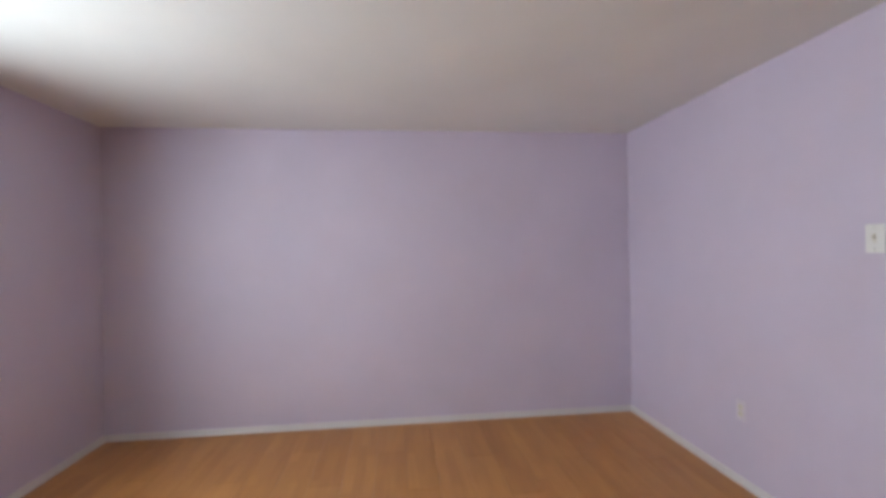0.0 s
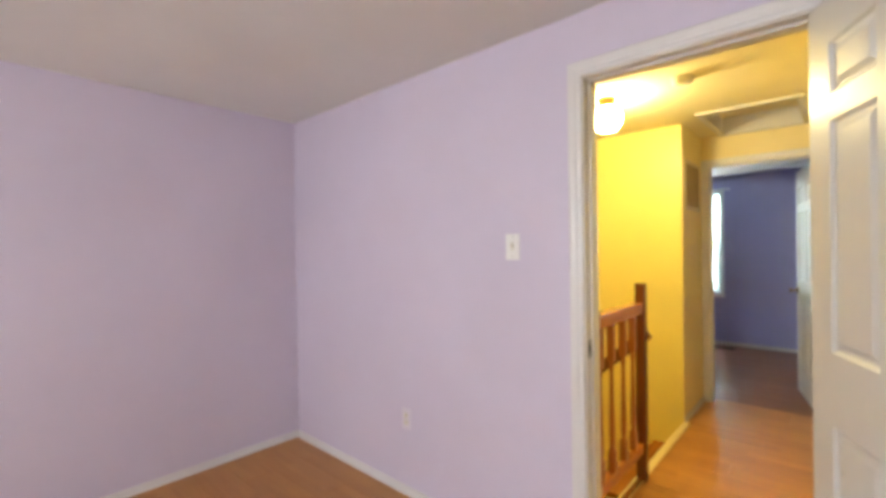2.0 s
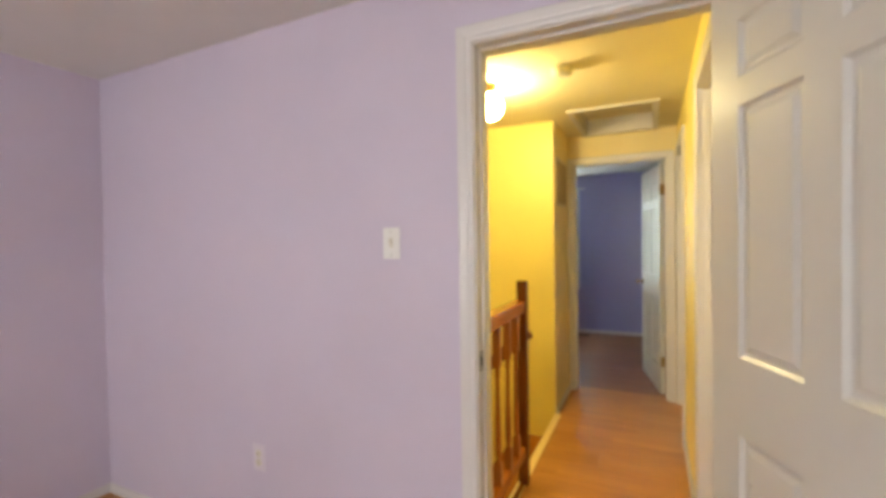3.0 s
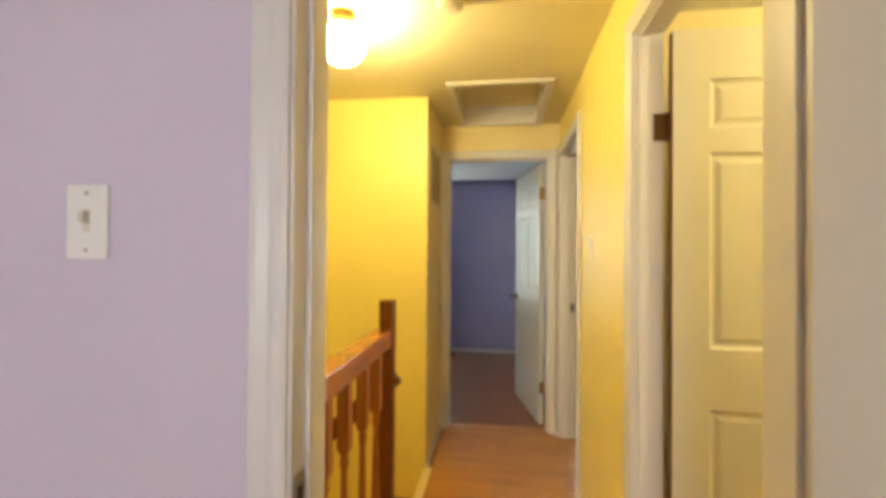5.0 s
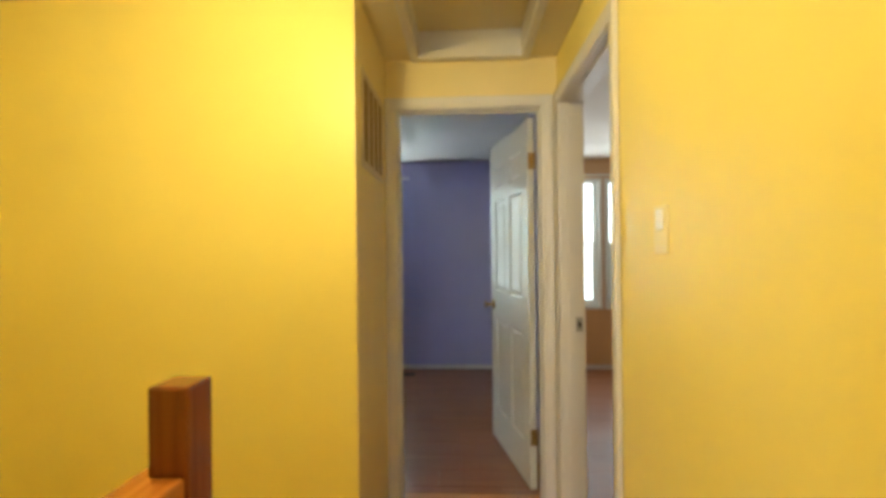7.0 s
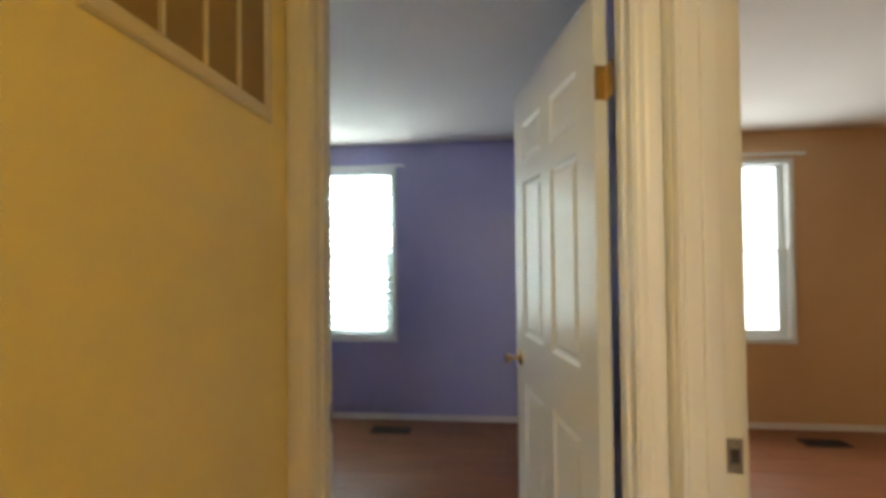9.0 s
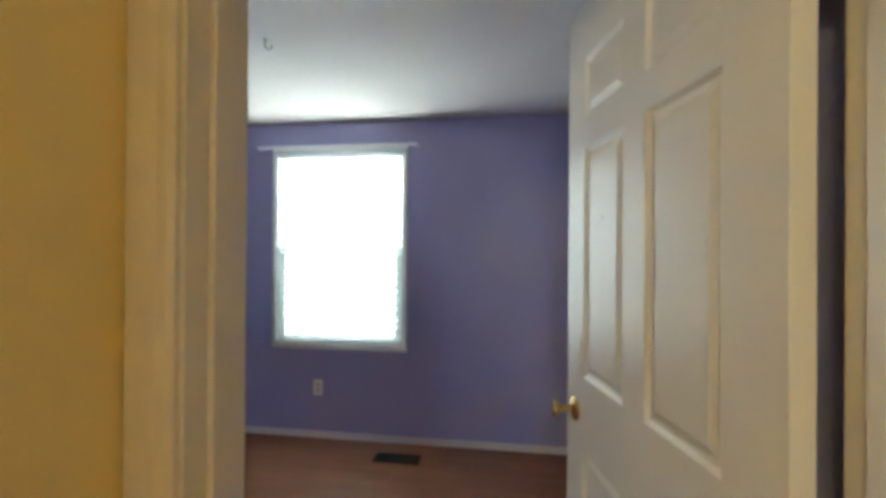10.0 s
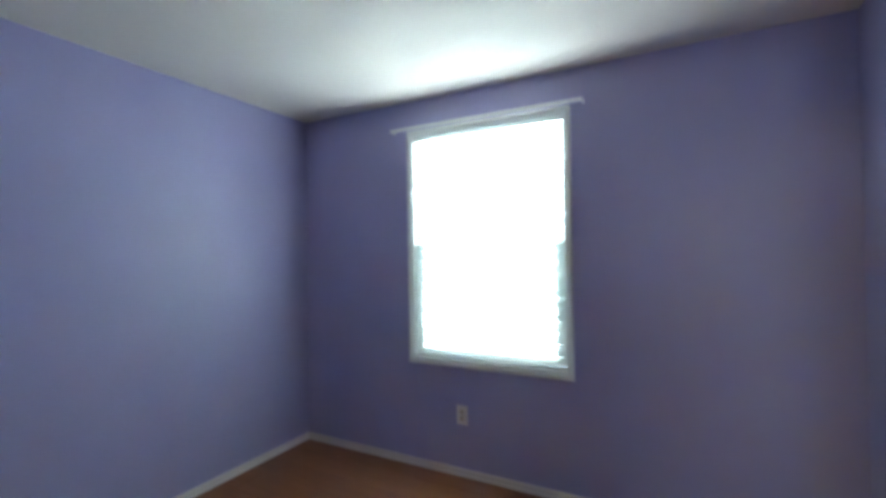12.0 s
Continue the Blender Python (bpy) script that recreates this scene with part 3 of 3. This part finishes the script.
part("shaft", boxes((K0 - 0.012, K0, K2, K3, 0.0, 0.14), (K1, K1 + 0.012, K2, K3, 0.0, 0.14), (K0, K1, K2 - 0.012, K2, 0.0, 0.14), (K0, K1, K3, K3 + 0.012, 0.0, 0.14)), TRIM, hatch)
part("hatch_panel", boxes((K0 - 0.02, K1 + 0.02, K2 - 0.02, K3 + 0.02, 0.125, 0.15)), TINTEDCEILING, hatch)

grille = empty("return_air_grille", pose(XL, 4.44, 1.838, 0, 0, 90), "beige metal return-air grille with brown filter", "air vent")
gw, gh = 0.23, 0.198
part("frame", casing_bm(2 * gw - 0.06, 2 * gh - 0.06, ((0, 0), (0, 0.006), (0.004, 0.009), (0.024, 0.008), (0.03, 0.003), (0.03, 0)), 1), GRILLE, grille, at=pose(-gw + 0.03, 0, -gh + 0.03))
part("filter", boxes((-gw + 0.028, gw - 0.028, -0.002, 0.0, -gh + 0.028, gh - 0.028)), FILTER, grille, "brown filter mat")
for i in range(3):
    part("bar", boxes((-0.1 + i * 0.1 - 0.004, -0.1 + i * 0.1 + 0.004, -0.008, -0.002, -gh + 0.03, gh - 0.03), bevel=0.001), GRILLE, grille)

wall_plate("light_switch", pose(XH, 3.602, 1.352, 0, 0, -90), "yellowed switch plate with a white rocker on the yellow wall", "rocker", YELLOWED)
side_door = six_panel_door(pose(XS + 0.024, C1 - 0.0225, 0, 0, 0, DOOR_C), 0.70, 2.02, "white six-panel door standing open beside the hall", -1, BRONZE, 1, 0, ROWS, 1.727)
# thin strip that darkens the hinge gap by colour
part("hinge_edge", boxes((-0.001, -0.0002, -0.0165, 0.0165, 0.014, 2.018)), SHADEDEDGE, side_door, "brown wooden door edge, darkened for the shade in the hinge gap")

# guard rail over the stairwell
rail = empty("stair_guard_rail", pose(-0.99, YS + 0.002, 0), "orange-stained wooden guard rail with a dark newel post", "railing")
part("newel_post", boxes((-0.028, 0.024, 0.848, 0.90, 0.006, 1.143), bevel=0.004), NEWEL, rail, "dark red-brown square newel post")
part("top_rail", boxes((-0.05, 0.018, 0.0, 0.88, 0.967, 1.033), bevel=0.006), OAK, rail, "orange-stained flat top rail")
part("base_strip", boxes((-0.016, 0.006, 0.0, 0.848, 0.006, 0.026), bevel=0.003), NEWEL, rail, "dark red-brown strip along the landing edge")
part("bottom_rail", boxes((-0.022, 0.016, 0.0, 0.85, 0.165, 0.222), bevel=0.005), OAK, rail, "orange-stained bottom rail")


def baluster_bm():
    bm = bmesh.new()
    rings = []
    for z, r in ((0.218, 0.0172), (0.32, 0.0172), (0.34, 0.0105), (0.36, 0.0145), (0.42, 0.015), (0.58, 0.0115), (0.72, 0.009), (0.745, 0.0135), (0.76, 0.01), (0.785, 0.0172), (0.969, 0.0172)):
        k = r * (0.9 if r < 0.017 else 1.0)
        c = 0.35 * k if r >= 0.017 else 0.5 * k
        pts = [(k, k - c), (k - c, k), (c - k, k), (-k, k - c), (-k, c - k), (c - k, -k), (k - c, -k), (k, c - k)]
        if r >= 0.017:
            c = 0.06 * k
            pts = [(k, k - c), (k - c, k), (c - k, k), (-k, k - c), (-k, c - k), (c - k, -k), (k - c, -k), (k, c - k)]
        rings.append([bm.verts.new((x, y, z)) for x, y in pts])
    for a, b in zip(rings, rings[1:]):
        for i in range(8):
            bm.faces.new([a[i], a[(i + 1) % 8], b[(i + 1) % 8], b[i]])
    bm.faces.new(rings[0])
    bm.faces.new(rings[-1])
    return bm


bal = mesh_of("baluster", baluster_bm(), OAKV, True)
for y in (0.0, 0.144, 0.289, 0.435, 0.595, 0.74):
    b = new("baluster", bal)
    b.parent = rail
    b.matrix_basis = pose(-0.006, y, 0)
SLOPE = 41.6
hand = part("handrail", boxes((-1.45, 0.045, -0.02, 0.02, -0.033, 0.033), bevel=0.011), DARKRAIL, rail, "dark brown stair rail running down from the newel", True, pose(-0.01, 0.921, 0.8205, 0, -SLOPE, 0))
part("bracket", boxes((-0.02, 0.02, -0.0215, -0.0185, -0.02, 0.02), bevel=0.001), DARKIRON, hand)

# ---- things in the periwinkle bedroom ----
six_panel_door(pose(E1 - 0.03, YN + 0.026, 0, 0, 0, DOOR_E), 0.745, 2.02, "white six-panel door standing open into the blue bedroom", 1, OLDBRASS, -1, -11, ROWS, 1.785)
curtain_rod(-2.405, -1.22, YB, 2.10, "white flat curtain rod over the blue room's window")
wall_plate("wall_outlet", pose(-1.95, YB, 0.36), "white duplex outlet low on the blue wall", "outlet", PLASTIC)
floor_register(-1.297, 7.11, "dark brown slatted metal floor register under the blue wall")
blind = empty("mini_blind", pose(WB[0] + 0.014, YB + 0.006, WINB[1] - 0.014), "lowered white mini blind glowing with daylight from behind", "window blind")
bw, bh = WB[1] - WB[0] - 0.028, WINB[1] - WINB[0] - 0.034
part("headrail", boxes((0.002, bw - 0.002, 0.002, 0.03, -0.028, 0), bevel=0.002), VINYL, blind)


def blind_slat_bm(w):
    """One crowned slat, hung by its middle, edges along x."""
    bm = bmesh.new()
    rings = []
    for k in range(5):
        u = k / 4 - 0.5
        rings.append([bm.verts.new((x, 0.0226 * u, 0.0015 * (1 - 4 * u * u))) for x in (0, w)])
    for a, b in zip(rings, rings[1:]):
        bm.faces.new([a[0], a[1], b[1], b[0]])
    bmesh.ops.solidify(bm, geom=bm.faces[:], thickness=0.0006)
    return bm


slat_me = mesh_of("slat", blind_slat_bm(bw - 0.012), SLAT, True)
pitch = 0.0215
count = int((bh - 0.055) / pitch)
for i in range(count):
    s = new("slat", slat_me)
    s.parent = blind
    s.matrix_basis = pose(0.006, 0.016, -0.042 - i * pitch, -SLAT_TILT)
part("bottom_rail", boxes((0.004, bw - 0.004, 0.005, 0.027, -bh, -bh + 0.014), bevel=0.002), VINYL, blind)
for x in (0.12, bw - 0.12):
    part("ladder_cord", boxes((x - 0.0008, x + 0.0008, 0.0015, 0.003, -bh + 0.012, -0.026), (x - 0.0008, x + 0.0008, 0.029, 0.0305, -bh + 0.012, -0.026)), VINYL, blind)
cord = part("cord", boxes((bw - 0.035, bw - 0.033, -0.001, 0.001, -0.66, -0.024)), VINYL, blind)
part("tassel", lathe([(0, 0.02), (0.003, 0.018), (0.006, -0.015), (0, -0.016)], pose(bw - 0.034, 0.0, -0.675), 12), IVORY, cord)


def ceiling_hook():
    """Screw hook: a bent round wire."""
    top = empty("ceiling_hook", pose(-1.666, 6.126, H, 0, 0, 35) @ Matrix.Scale(0.85, 4), "small black painted hook screwed into the ceiling", "hook")
    bm = bmesh.new()
    path = [(0, 0.0), (0, -0.03)] + [(0.016 - 0.016 * math.cos(a), -0.03 - 0.016 * math.sin(a) * 1.2) for a in (0.4, 0.8, 1.2, 1.6, 2.0, 2.4, 2.8, 3.2, 3.7)]
    rings = []
    for i, (x, z) in enumerate(path):
        a, b = path[max(i - 1, 0)], path[min(i + 1, len(path) - 1)]
        d = Vector((b[0] - a[0], 0, b[1] - a[1])).normalized()
        s = Vector((d.z, 0, -d.x))
        rings.append([bm.verts.new(Vector((x, 0, z)) + 0.0042 * (math.cos(k) * s + math.sin(k) * Vector((0, 1, 0)))) for k in (i2 * math.pi / 4 for i2 in range(8))])
    for a, b in zip(rings, rings[1:]):
        for i in range(8):
            bm.faces.new([a[i], a[(i + 1) % 8], b[(i + 1) % 8], b[i]])
    bm.faces.new(rings[0])
    bm.faces.new(rings[-1])
    part("wire", bm, HOLE, top, smooth=True)
    part("collar", lathe([(0, 0), (0.009, 0), (0.008, -0.004), (0, -0.005)], None, 16), HOLE, top)


ceiling_hook()

# ---- things in the tan bedroom ----
curtain_rod(-0.02, 1.86, YB, 2.10, "white flat curtain rod over the tan room's windows")
floor_register(1.80, 7.1, "dark brown slatted metal floor register under the tan wall")
wall_plate("wall_outlet", pose(2.5, YB, 0.36), "tan-painted duplex outlet low on the tan wall", "outlet", TAN)

# ---- laminate planks, laid along x ----


def plank_bm(x0, x1, y0, y1):
    bm = bmesh.new()
    g, c = 0.0006, 0.0015
    lo = [bm.verts.new(v) for v in ((x0 + g, y0 + g, -0.009), (x1 - g, y0 + g, -0.009), (x1 - g, y1 - g, -0.009), (x0 + g, y1 - g, -0.009))]
    up = [bm.verts.new(v) for v in ((x0 + g, y0 + g, -c), (x1 - g, y0 + g, -c), (x1 - g, y1 - g, -c), (x0 + g, y1 - g, -c))]
    top = [bm.verts.new(v) for v in ((x0 + g + c, y0 + g + c, 0), (x1 - g - c, y0 + g + c, 0), (x1 - g - c, y1 - g - c, 0), (x0 + g + c, y1 - g - c, 0))]
    for a, b in ((lo, up), (up, top)):
        for i in range(4):
            bm.faces.new([a[i], a[(i + 1) % 4], b[(i + 1) % 4], b[i]])
    bm.faces.new(top)
    return bm


AREAS = ((XA, 1.6, YA0, YD), (A0, A1, YD, YS), (-0.985, XH, YS, YE), (XL, -0.985, YY, YE), (E0, E1, YE, YN), (XH, XO0, R0, R1), (XH, XS, C0, C1),
         (XO0, XO1, YO, YB), (XS, 1.6, YS, YO - 0.1), (XB0, XB1, YN, YB))
PW, PL = 0.19, 1.3
for ax0, ax1, ay0, ay1 in AREAS:
    row = math.floor(ay0 / PW)
    while row * PW < ay1 - 0.002:
        y0, y1 = max(ay0, row * PW), min(ay1, (row + 1) * PW)
        start = -5.2 + (row * 0.47) % PL
        k = 0
        while start + k * PL < ax1:
            x0, x1 = max(ax0, start + k * PL), min(ax1, start + (k + 1) * PL)
            if x1 - x0 > 0.006 and y1 - y0 > 0.006:
                # planks of both window-end bedrooms take the darkened copy
                part("plank", plank_bm(x0, x1, y0, y1), SHADEDLAMINATE if ay1 == YB else LAMINATE, FLOOR)
            k += 1
        row += 1
